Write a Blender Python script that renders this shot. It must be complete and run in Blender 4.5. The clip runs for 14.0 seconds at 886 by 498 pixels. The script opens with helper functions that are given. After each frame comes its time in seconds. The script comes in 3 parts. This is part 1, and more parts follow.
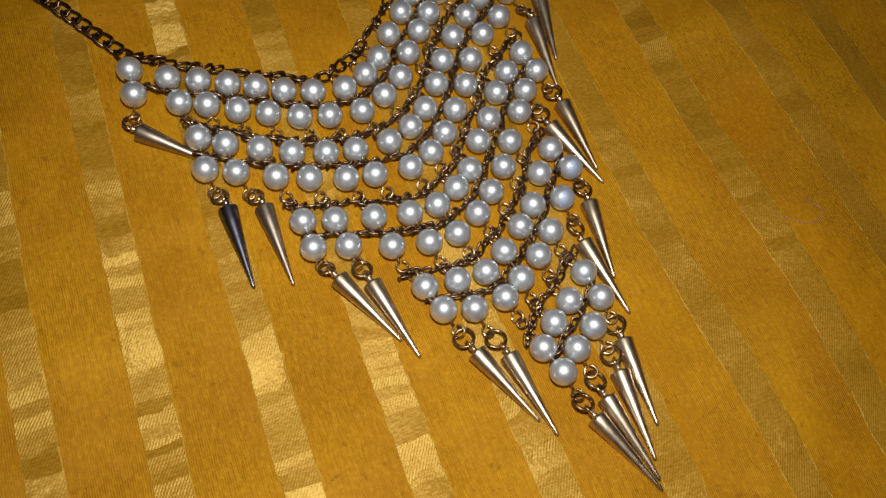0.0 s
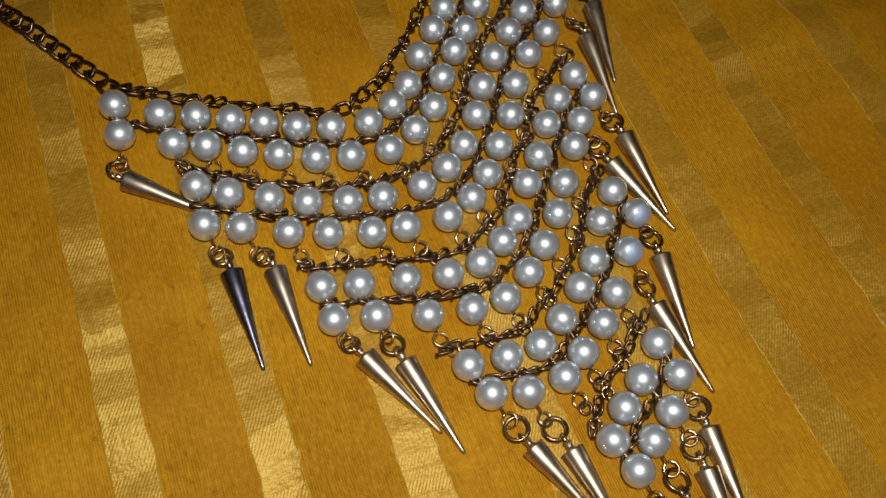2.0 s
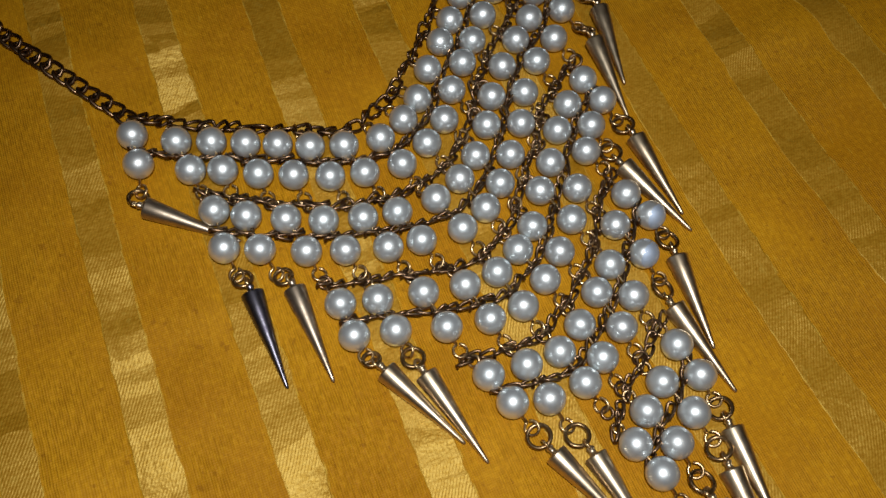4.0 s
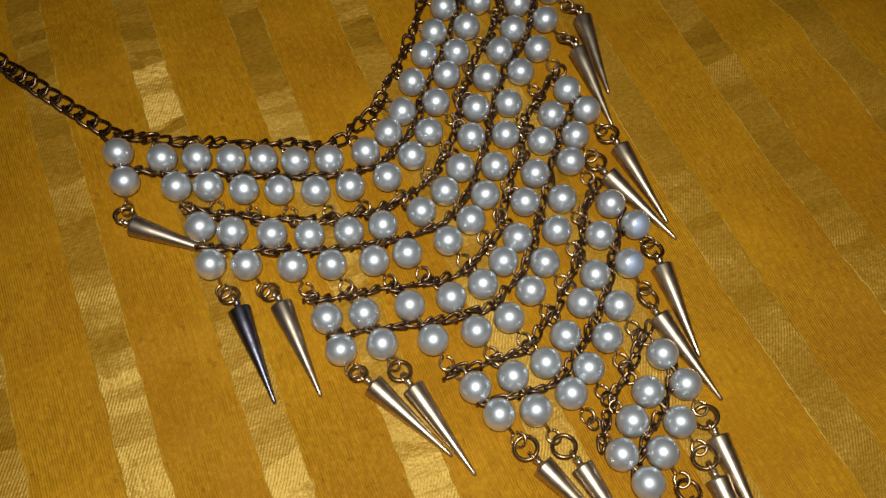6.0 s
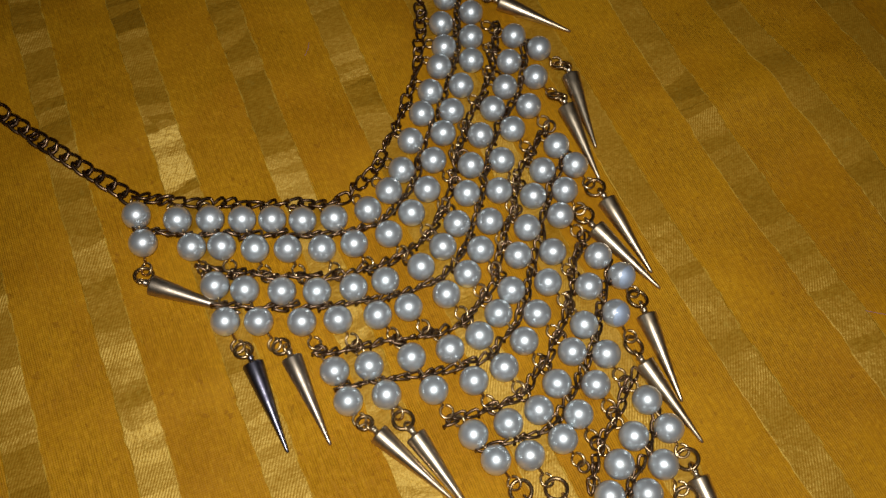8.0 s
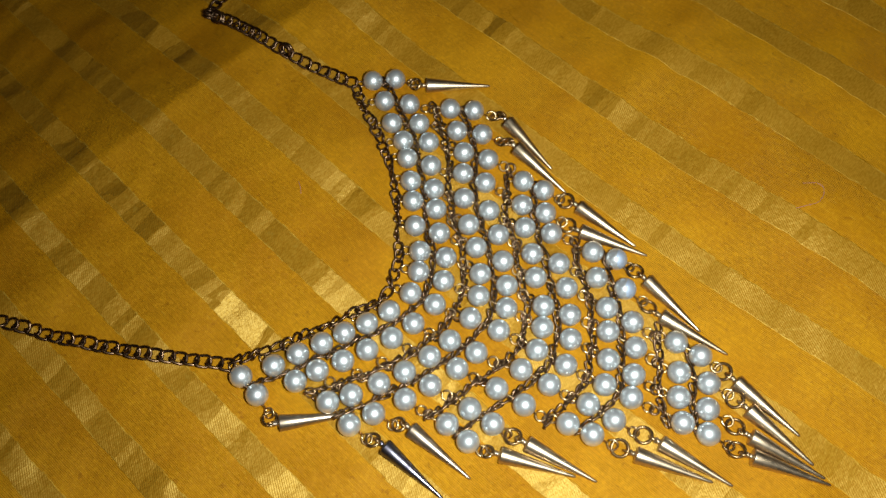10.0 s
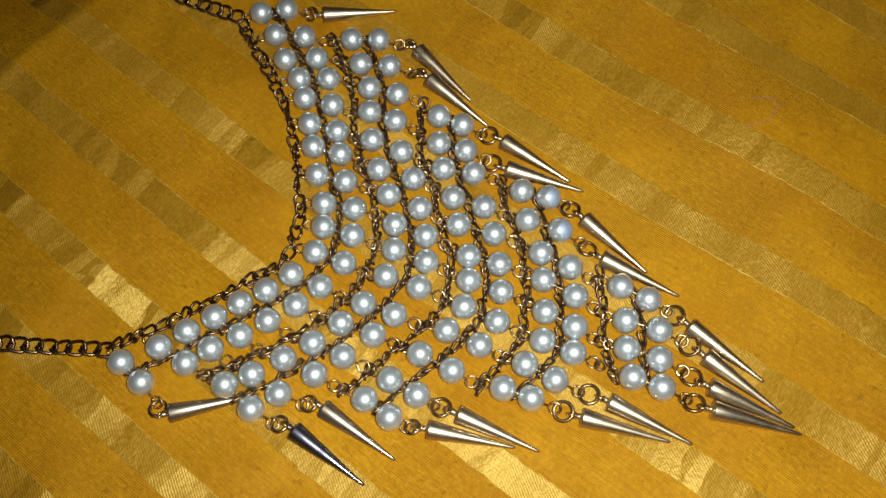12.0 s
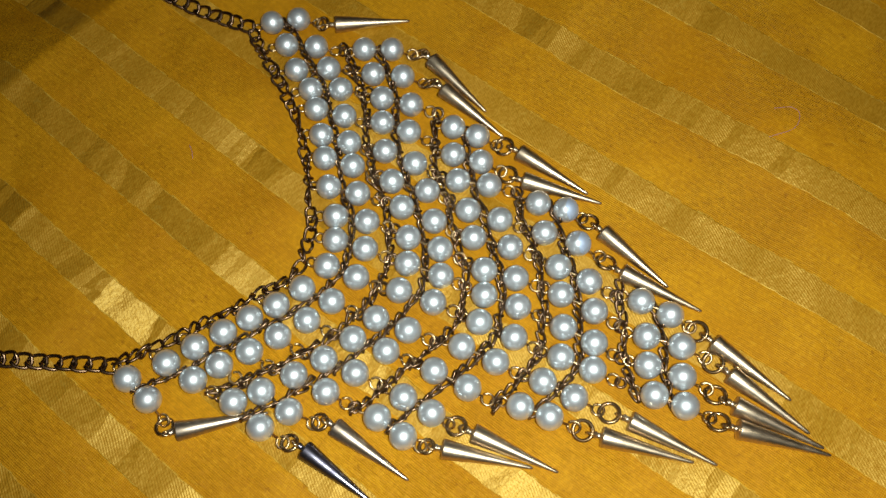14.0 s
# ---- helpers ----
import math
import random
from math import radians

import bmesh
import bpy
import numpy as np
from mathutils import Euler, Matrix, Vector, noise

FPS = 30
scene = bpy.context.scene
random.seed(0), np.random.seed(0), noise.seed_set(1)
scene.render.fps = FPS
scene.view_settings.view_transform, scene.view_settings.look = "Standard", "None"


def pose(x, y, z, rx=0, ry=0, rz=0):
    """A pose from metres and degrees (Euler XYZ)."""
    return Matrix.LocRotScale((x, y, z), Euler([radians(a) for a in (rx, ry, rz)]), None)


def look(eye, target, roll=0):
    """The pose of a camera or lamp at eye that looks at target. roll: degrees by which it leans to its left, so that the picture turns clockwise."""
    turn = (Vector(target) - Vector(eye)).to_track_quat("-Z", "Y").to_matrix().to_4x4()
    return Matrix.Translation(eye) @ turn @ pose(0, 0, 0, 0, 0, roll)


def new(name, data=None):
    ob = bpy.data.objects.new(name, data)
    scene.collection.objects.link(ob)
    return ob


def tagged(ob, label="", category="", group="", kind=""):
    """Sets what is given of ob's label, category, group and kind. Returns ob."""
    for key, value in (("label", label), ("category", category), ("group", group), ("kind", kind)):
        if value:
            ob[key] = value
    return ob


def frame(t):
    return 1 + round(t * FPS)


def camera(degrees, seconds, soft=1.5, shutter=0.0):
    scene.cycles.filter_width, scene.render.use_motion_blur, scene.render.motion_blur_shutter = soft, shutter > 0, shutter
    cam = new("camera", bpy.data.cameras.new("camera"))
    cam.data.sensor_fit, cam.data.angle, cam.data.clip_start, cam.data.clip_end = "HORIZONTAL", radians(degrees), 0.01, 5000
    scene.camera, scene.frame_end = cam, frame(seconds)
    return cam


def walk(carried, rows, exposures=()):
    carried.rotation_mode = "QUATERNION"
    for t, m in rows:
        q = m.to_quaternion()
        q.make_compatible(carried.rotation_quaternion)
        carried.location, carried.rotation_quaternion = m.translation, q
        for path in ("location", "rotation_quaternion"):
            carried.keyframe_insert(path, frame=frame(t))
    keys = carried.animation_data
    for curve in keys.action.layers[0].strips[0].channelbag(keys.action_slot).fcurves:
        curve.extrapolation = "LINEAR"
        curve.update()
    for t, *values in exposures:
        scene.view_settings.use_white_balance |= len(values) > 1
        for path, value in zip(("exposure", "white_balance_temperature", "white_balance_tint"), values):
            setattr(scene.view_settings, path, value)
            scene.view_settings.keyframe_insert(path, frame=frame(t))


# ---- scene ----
cam = camera(55.6, 14.0, soft=1.5)
PATH = [
    (0, (-0.031, 0.0, 0.237), (0.213, 0.867, -1.548), 17.6),
    (0.5, (-0.032, 0.007, 0.223), (0.188, 0.866, -1.57), 16.7),
    (1, (-0.027, 0.014, 0.217), (0.199, 0.846, -1.588), 17.7),
    (1.5, (-0.036, 0.032, 0.202), (0.194, 0.88, -1.595), 17.3),
    (2, (-0.035, 0.037, 0.206), (0.177, 0.885, -1.593), 15.6),
    (2.5, (-0.032, 0.037, 0.208), (0.150, 0.8835, -1.5955), 12.8),
    (3, (-0.032, 0.038, 0.211), (0.133, 0.882, -1.595), 11.0),
    (3.5, (-0.031, 0.04, 0.209), (0.115, 0.885, -1.598), 9.3),
    (4, (-0.031, 0.039, 0.21), (0.106, 0.887, -1.597), 8.5),
    (4.2, (-0.029, 0.041, 0.212), (0.118, 0.893, -1.592), 8.9),
    (6.5, (-0.026, 0.042, 0.213), (0.11, 0.886, -1.595), 7.6),
    (7, (-0.023, 0.044, 0.215), (0.124, 0.88, -1.596), 8.4),
    (7.5, (-0.022, 0.047, 0.215), (0.117, 0.873, -1.601), 8.1),
    (8, (-0.028, 0.051, 0.235), (0.113, 0.882, -1.578), 7.3),
    (8.2, (-0.035, 0.057, 0.235), (0.084, 0.896, -1.576), 4.9),
    (10.3, (-0.064, 0.059, 0.306), (0.256, 0.793, -1.527), -5.6),
    (10.5, (-0.06, 0.058, 0.3), (0.248, 0.786, -1.538), -6.5),
    (11, (-0.051, 0.064, 0.243), (0.26, 0.732, -1.616), -5.4),
    (11.5, (-0.05, 0.055, 0.254), (0.292, 0.68, -1.615), -3.0),
    (12, (-0.045, 0.061, 0.261), (0.308, 0.702, -1.6), -2.9),
    (12.5, (-0.047, 0.061, 0.262), (0.298, 0.724, -1.593), -4.3),
    (13, (-0.044, 0.064, 0.261), (0.313, 0.743, -1.586), -4.0),
    (13.5, (-0.045, 0.065, 0.256), (0.308, 0.749, -1.59), -4.4),
    (14, (-0.046, 0.064, 0.254), (0.31, 0.744, -1.593), -4.0),
]
walk(cam, [(t, look(eye, target, roll)) for t, eye, target, roll in PATH],
     exposures=[(0.0, 0.03, 6750, 17), (1.0, -0.09, 6700, 16), (3.0, -0.17, 6600, 12), (6.5, -0.11, 6580, 12),
                (8.2, -0.17, 6580, 12), (10.3, 0.66, 6500, 4), (11.0, 0.60, 6500, 3), (11.5, 0.37, 6500, 5),
                (12.5, 0.43, 6500, 5), (14.0, 0.49, 6500, 4)])

# ---- light: a phone torch held beside the lens in a dim closed room ----
world = bpy.data.worlds.new("dim_room")
world.use_nodes = True
world.node_tree.nodes["Background"].inputs["Color"].default_value = (0.9, 0.85, 0.8, 1)
world.node_tree.nodes["Background"].inputs["Strength"].default_value = 0.014
scene.world = world

torch_data = bpy.data.lights.new("torch", "SPOT")
torch_data.energy = 2.95
torch_data.color = (0.94, 0.975, 1.0)
torch_data.spot_size = radians(124)
torch_data.spot_blend = 1.0
torch_data.shadow_soft_size = 0.010
torch = new("torch", torch_data)
torch.matrix_world = look((-0.028, 0.046, 0.284), (0.030, 0.105, 0.0))

# faint warm fill from above, added for ambient light; no such lamp is known
fill_data = bpy.data.lights.new("unseen_fill", "AREA")
fill_data.shape, fill_data.size = "DISK", 0.35
fill_data.energy = 1.2
fill_data.color = (1.0, 0.86, 0.66)
unseen_fill = new("unseen_fill", fill_data)
unseen_fill.matrix_world = look((0.5, -0.4, 2.28), (0.5, -0.4, 0.0))

MM = 0.001
STRIPE_ANGLE = radians(-69.3)
EV = (math.cos(STRIPE_ANGLE), math.sin(STRIPE_ANGLE))      # along the stripes
EU = (-math.sin(STRIPE_ANGLE), math.cos(STRIPE_ANGLE))     # across the stripes
PERIOD, SATIN, EDGE = 33.4, 10.8, -80.4                    # millimetres


# ---- node helpers ----
def shader(name):
    m = bpy.data.materials.new(name)
    m.use_nodes = True
    nt = m.node_tree
    return m, nt, nt.nodes["Principled BSDF"]


def node(nt, kind, **values):
    n = nt.nodes.new(kind)
    for key, value in values.items():
        if key in n.inputs:
            n.inputs[key].default_value = value
    return n


def maths(nt, op, a, b=None, c=None):
    n = nt.nodes.new("ShaderNodeMath")
    n.operation = op
    for i, value in enumerate((a, b, c)):
        if value is None:
            continue
        if isinstance(value, (int, float)):
            n.inputs[i].default_value = value
        else:
            nt.links.new(value, n.inputs[i])
    return n.outputs[0]


def blend(nt, factor, a, b, how="MIX"):
    n = nt.nodes.new("ShaderNodeMix")
    n.data_type, n.blend_type = "RGBA", how
    for value, slot in ((factor, n.inputs[0]), (a, n.inputs[6]), (b, n.inputs[7])):
        if isinstance(value, (int, float)):
            slot.default_value = value
        elif isinstance(value, tuple):
            slot.default_value = (*value, 1)
        else:
            nt.links.new(value, slot)
    return n.outputs[2]


def noisy(nt, vector, scale, detail=3.0, rough=0.5):
    n = nt.nodes.new("ShaderNodeTexNoise")
    n.inputs["Scale"].default_value = scale
    n.inputs["Detail"].default_value = detail
    n.inputs["Roughness"].default_value = rough
    nt.links.new(vector, n.inputs["Vector"])
    return n.outputs["Fac"]


def ramp(nt, value, low, high, a=0.0, b=1.0):
    n = nt.nodes.new("ShaderNodeMapRange")
    n.interpolation_type = "SMOOTHSTEP"
    for i, v in enumerate((low, high, a, b)):
        n.inputs[i + 1].default_value = v
    nt.links.new(value, n.inputs[0])
    return n.outputs[0]


# ---- materials ----
def cloth_material():
    m, nt, bsdf = shader("striped_satin_cotton")
    L = nt.links
    co = nt.nodes.new("ShaderNodeTexCoord").outputs["Object"]
    turn = nt.nodes.new("ShaderNodeVectorRotate")
    turn.rotation_type = "Z_AXIS"
    turn.inputs["Angle"].default_value = -STRIPE_ANGLE
    L.new(co, turn.inputs["Vector"])
    split = nt.nodes.new("ShaderNodeSeparateXYZ")
    L.new(turn.outputs[0], split.inputs[0])
    along, across = split.outputs[0], split.outputs[1]      # metres
    # slight wander of the stripe edges
    wander = noisy(nt, co, 18.0, 2.0)
    fray = noisy(nt, co, 130.0, 2.0)
    u = maths(nt, "MULTIPLY_ADD", maths(nt, "SUBTRACT", wander, 0.5), 2.2, maths(nt, "MULTIPLY", across, 1000.0))
    # the weave is pulled a little out of true
    p = maths(nt, "MULTIPLY_ADD", across, 10.0, -0.6)
    q = maths(nt, "MULTIPLY_ADD", along, 10.0, 1.3)
    bow = maths(nt, "MULTIPLY_ADD", p, maths(nt, "MULTIPLY_ADD", p, 3.27, maths(nt, "MULTIPLY_ADD", q, 1.51, 1.09)), -2.84)
    bow = maths(nt, "ADD", bow, maths(nt, "MULTIPLY", q, maths(nt, "MULTIPLY_ADD", q, 0.77, 0.87)))
    u = maths(nt, "SUBTRACT", u, maths(nt, "MAXIMUM", maths(nt, "MINIMUM", bow, 14.0), -8.0))
    u = maths(nt, "MULTIPLY_ADD", maths(nt, "SUBTRACT", fray, 0.5), 1.9, u)
    turns = maths(nt, "DIVIDE", maths(nt, "SUBTRACT", u, EDGE - SATIN - 10 * PERIOD), PERIOD)
    phase = maths(nt, "FRACT", turns)
    frac = SATIN / PERIOD
    satin = maths(nt, "MULTIPLY", ramp(nt, phase, 0.0, 0.012), ramp(nt, phase, frac - 0.006, frac + 0.006, 1.0, 0.0))
    # a thin raised thread at both borders of a satin stripe
    border = maths(nt, "MAXIMUM",
                   maths(nt, "COMPARE", phase, 0.004, 0.010),
                   maths(nt, "COMPARE", phase, frac + 0.002, 0.010))
    # yarn: ribs along the matt stripes, fine diagonal twill on the satin
    jitter = noisy(nt, co, 220.0, 2.0)
    rib_in = maths(nt, "MULTIPLY_ADD", jitter, 5.0, maths(nt, "MULTIPLY", across, 2 * math.pi / 0.00066))
    rib = maths(nt, "SINE", rib_in)
    pick = maths(nt, "SINE", maths(nt, "MULTIPLY_ADD", jitter, 2.0, maths(nt, "MULTIPLY", along, 2 * math.pi / 0.0006)))
    diag = maths(nt, "ADD", maths(nt, "MULTIPLY", across, 0.85), maths(nt, "MULTIPLY", along, 0.5))
    wave = maths(nt, "MULTIPLY_ADD", noisy(nt, co, 55.0, 2.0), 9.0, maths(nt, "MULTIPLY", jitter, 2.5))
    twill = maths(nt, "SINE", maths(nt, "MULTIPLY_ADD", diag, 2 * math.pi / 0.00078, wave))
    # long yarn streaks
    stretch = nt.nodes.new("ShaderNodeMapping")
    stretch.inputs["Scale"].default_value = (110.0, 1500.0, 1.0)
    L.new(turn.outputs[0], stretch.inputs["Vector"])
    streak = noisy(nt, stretch.outputs[0], 1.0, 3.0)
    cross = nt.nodes.new("ShaderNodeMapping")
    cross.inputs["Scale"].default_value = (1500.0, 520.0, 1.0)
    L.new(turn.outputs[0], cross.inputs["Vector"])
    weft = noisy(nt, cross.outputs[0], 1.0, 2.0)
    fleck = nt.nodes.new("ShaderNodeMapping")
    fleck.inputs["Scale"].default_value = (330.0, 1300.0, 1.0)
    L.new(turn.outputs[0], fleck.inputs["Vector"])
    weft_dash = noisy(nt, fleck.outputs[0], 1.0, 2.0)
    shade_mottle = noisy(nt, co, 22.0, 4.0)
    spots = noisy(nt, co, 330.0, 2.0, 0.6)
    # colours
    # broad mottling paints the light and dark of the wavy cloth into the colour
    matt = blend(nt, ramp(nt, shade_mottle, 0.3, 0.7), (0.545, 0.229, 0.003), (0.71, 0.335, 0.007))
    matt = blend(nt, ramp(nt, streak, 0.35, 0.75, 0.0, 0.40), matt, (0.38, 0.15, 0.003))
    # ribs show in patches, flatter between them
    patch = ramp(nt, noisy(nt, co, 38.0, 3.0), 0.34, 0.62, 0.30, 1.0)
    broken = ramp(nt, weft_dash, 0.35, 0.62, 0.25, 1.0)
    ribbed = maths(nt, "MULTIPLY", patch, broken)
    # groove shade and crest glints of the ribs, painted into the colour
    matt = blend(nt, maths(nt, "MULTIPLY", ribbed, ramp(nt, rib, -0.9, 0.6, 0.38, 0.0)), matt, (0.24, 0.092, 0.002))
    matt = blend(nt, maths(nt, "MULTIPLY", ribbed, ramp(nt, rib, 0.35, 1.0, 0.0, 0.18)), matt, (0.80, 0.46, 0.03))
    grain = noisy(nt, co, 700.0, 3.0, 0.65)
    matt = blend(nt, ramp(nt, grain, 0.40, 0.62, 0.22, 0.0), matt, (0.30, 0.115, 0.002))
    matt = blend(nt, ramp(nt, grain, 0.52, 0.68, 0.0, 0.14), matt, (0.78, 0.42, 0.02))
    matt = blend(nt, ramp(nt, spots, 0.65, 0.72, 0.0, 0.45), matt, (0.28, 0.10, 0.003))
    # short bright glints along the yarn, painted as lighter colour
    glint_map = nt.nodes.new("ShaderNodeMapping")
    glint_map.inputs["Scale"].default_value = (210.0, 1100.0, 1.0)
    L.new(turn.outputs[0], glint_map.inputs["Vector"])
    glint = noisy(nt, glint_map.outputs[0], 1.0, 1.0)
    matt = blend(nt, ramp(nt, glint, 0.68, 0.76, 0.0, 0.25), matt, (0.80, 0.48, 0.04))
    gold = blend(nt, ramp(nt, weft, 0.3, 0.7), (0.46, 0.202, 0.005), (0.57, 0.280, 0.011))
    # the troughs of the twill get a faint painted shade
    gold = blend(nt, ramp(nt, twill, -0.7, 0.7, 0.09, 0.0), gold, (0.25, 0.10, 0.003))
    gold = blend(nt, ramp(nt, spots, 0.62, 0.72, 0.0, 0.35), gold, (0.60, 0.36, 0.04))
    tint_all = blend(nt, satin, matt, gold)
    # pale selvedge threads, worn away here and there
    pale = maths(nt, "MULTIPLY", border, ramp(nt, weft_dash, 0.44, 0.62, 0.0, 0.50))
    L.new(blend(nt, pale, tint_all, (0.80, 0.52, 0.07)), bsdf.inputs["Base Color"])
    bsdf.inputs["Roughness"].default_value = 0.62
    bsdf.inputs["Specular IOR Level"].default_value = 0.16
    sheen = nt.nodes.new("ShaderNodeBsdfAnisotropic")
    L.new(blend(nt, ramp(nt, weft, 0.3, 0.7), (0.74, 0.53, 0.11), (0.94, 0.74, 0.23)), sheen.inputs["Color"])
    L.new(maths(nt, "MULTIPLY_ADD", weft, 0.10, 0.47), sheen.inputs["Roughness"])
    mixed = nt.nodes.new("ShaderNodeMixShader")
    L.new(maths(nt, "MULTIPLY", satin, 0.22), mixed.inputs[0])
    L.new(bsdf.outputs[0], mixed.inputs[1])
    L.new(sheen.outputs[0], mixed.inputs[2])
    L.new(mixed.outputs[0], nt.nodes["Material Output"].inputs["Surface"])
    # puckers, and creases pressed across the stripes that leave flat facets between them
    loose = nt.nodes.new("ShaderNodeMapping")
    loose.inputs["Scale"].default_value = (70.0, 30.0, 1.0)
    L.new(turn.outputs[0], loose.inputs["Vector"])
    pucker = noisy(nt, loose.outputs[0], 1.0, 2.0, 0.45)
    drift = noisy(nt, co, 40.0, 2.0)
    depth = ramp(nt, noisy(nt, co, 16.0, 1.0), 0.35, 0.62, 0.3, 1.0)
    lean = 0.0
    for length, strength, offset in ((0.0130, 0.62, 0.0), (0.0040, 0.54, 5.3)):
        cell = nt.nodes.new("ShaderNodeTexVoronoi")
        cell.voronoi_dimensions = "1D"
        cell.inputs["Scale"].default_value = 1.0
        spot = maths(nt, "MULTIPLY_ADD", along, 1.0 / length, maths(nt, "MULTIPLY", drift, 2.2))
        L.new(maths(nt, "MULTIPLY_ADD", maths(nt, "FLOOR", turns), 37.7, maths(nt, "ADD", spot, offset)), cell.inputs["W"])
        tint = nt.nodes.new("ShaderNodeSeparateColor")
        L.new(cell.outputs["Color"], tint.inputs[0])
        lean = maths(nt, "MULTIPLY_ADD", maths(nt, "SUBTRACT", tint.outputs[0], 0.5), strength, lean)
    lean = maths(nt, "MULTIPLY", lean, maths(nt, "MULTIPLY", depth, maths(nt, "MULTIPLY_ADD", satin, 0.85, 0.15)))
    along_way = nt.nodes.new("ShaderNodeVectorMath")
    along_way.operation = "SCALE"
    along_way.inputs[0].default_value = (EV[0], EV[1], 0.0)
    L.new(lean, along_way.inputs["Scale"])
    tipped = nt.nodes.new("ShaderNodeVectorMath")
    tipped.operation = "ADD"
    L.new(nt.nodes.new("ShaderNodeNewGeometry").outputs["Normal"], tipped.inputs[0])
    L.new(along_way.outputs[0], tipped.inputs[1])
    facet = nt.nodes.new("ShaderNodeVectorMath")
    facet.operation = "NORMALIZE"
    L.new(tipped.outputs[0], facet.inputs[0])
    # relief
    h_matt = maths(nt, "MULTIPLY_ADD", rib, ribbed, maths(nt, "MULTIPLY", pick, 0.25))
    # fine twill, and crumples here and there
    crumple = maths(nt, "MULTIPLY", noisy(nt, co, 420.0, 2.0), ramp(nt, noisy(nt, co, 45.0, 1.0), 0.45, 0.62, 0.2, 3.6))
    h_satin = maths(nt, "MULTIPLY_ADD", twill, maths(nt, "MULTIPLY", patch, 0.28), maths(nt, "MULTIPLY_ADD", weft, 0.7, crumple))
    h = maths(nt, "ADD", maths(nt, "MULTIPLY", satin, h_satin),
              maths(nt, "MULTIPLY", maths(nt, "SUBTRACT", 1.0, satin), h_matt))
    h = maths(nt, "MULTIPLY_ADD", border, 0.9, h)
    h = maths(nt, "MULTIPLY_ADD", streak, 0.8, h)
    h = maths(nt, "MULTIPLY_ADD", grain, 0.9, h)
    h = maths(nt, "MULTIPLY_ADD", pucker, 6.0, h)
    bump = nt.nodes.new("ShaderNodeBump")
    bump.inputs["Strength"].default_value = 0.65
    bump.inputs["Distance"].default_value = 0.00016
    L.new(h, bump.inputs["Height"])
    L.new(facet.outputs[0], bump.inputs["Normal"])
    L.new(bump.outputs[0], bsdf.inputs["Normal"])
    L.new(bump.outputs[0], sheen.inputs["Normal"])
    return m


def pearl_material(name, worn=False):
    m, nt, bsdf = shader(name)
    L = nt.links
    co = nt.nodes.new("ShaderNodeTexCoord").outputs["Object"]
    info = nt.nodes.new("ShaderNodeObjectInfo").outputs["Random"]
    tone = blend(nt, ramp(nt, noisy(nt, co, 180.0, 3.0), 0.3, 0.7), (0.80, 0.86, 0.87), (0.88, 0.93, 0.93))
    tone = blend(nt, maths(nt, "MULTIPLY", info, 0.35), tone, (0.80, 0.80, 0.79))
    rough = maths(nt, "MULTIPLY_ADD", noisy(nt, co, 500.0, 3.0), 0.08, 0.39)
    if worn:
        split = nt.nodes.new("ShaderNodeSeparateXYZ")
        L.new(co, split.inputs[0])
        edge = maths(nt, "MULTIPLY_ADD", noisy(nt, co, 300.0, 2.0), 0.0012, split.outputs[0])
        bare = ramp(nt, edge, 0.0022, 0.0025)
        tone = blend(nt, bare, tone, (0.62, 0.72, 0.86))
        rough = maths(nt, "MULTIPLY_ADD", bare, 0.25, rough)
    L.new(tone, bsdf.inputs["Base Color"])
    L.new(rough, bsdf.inputs["Roughness"])
    bsdf.inputs["Metallic"].default_value = 0.76
    bsdf.inputs["Coat Weight"].default_value = 1.0
    bsdf.inputs["Coat Roughness"].default_value = 0.11
    bump = nt.nodes.new("ShaderNodeBump")
    bump.inputs["Strength"].default_value = 0.25
    bump.inputs["Distance"].default_value = 0.00006
    L.new(noisy(nt, co, 900.0, 2.0), bump.inputs["Height"])
    L.new(bump.outputs[0], bsdf.inputs["Normal"])
    return m


def metal_material(name, bright, dull, rough, scale=300.0):
    m, nt, bsdf = shader(name)
    L = nt.links
    co = nt.nodes.new("ShaderNodeTexCoord").outputs["Object"]
    info = nt.nodes.new("ShaderNodeObjectInfo").outputs["Random"]
    spot = ramp(nt, noisy(nt, co, scale, 4.0, 0.6), 0.35, 0.7)
    tone = blend(nt, spot, bright, dull)
    tone = blend(nt, maths(nt, "MULTIPLY", info, 0.3), tone, dull)
    L.new(tone, bsdf.inputs["Base Color"])
    bsdf.inputs["Metallic"].default_value = 1.0
    L.new(maths(nt, "MULTIPLY_ADD", spot, 0.14, rough), bsdf.inputs["Roughness"])
    bump = nt.nodes.new("ShaderNodeBump")
    bump.inputs["Strength"].default_value = 0.2
    bump.inputs["Distance"].default_value = 0.00005
    L.new(noisy(nt, co, scale * 6, 2.0), bump.inputs["Height"])
    L.new(bump.outputs[0], bsdf.inputs["Normal"])
    return m


def plaster_material(name, tone):
    m, nt, bsdf = shader(name)
    co = nt.nodes.new("ShaderNodeTexCoord").outputs["Object"]
    col = blend(nt, ramp(nt, noisy(nt, co, 3.0, 5.0), 0.3, 0.7), tone, tuple(c * 0.85 for c in tone))
    nt.links.new(col, bsdf.inputs["Base Color"])
    bsdf.inputs["Roughness"].default_value = 0.8
    return m


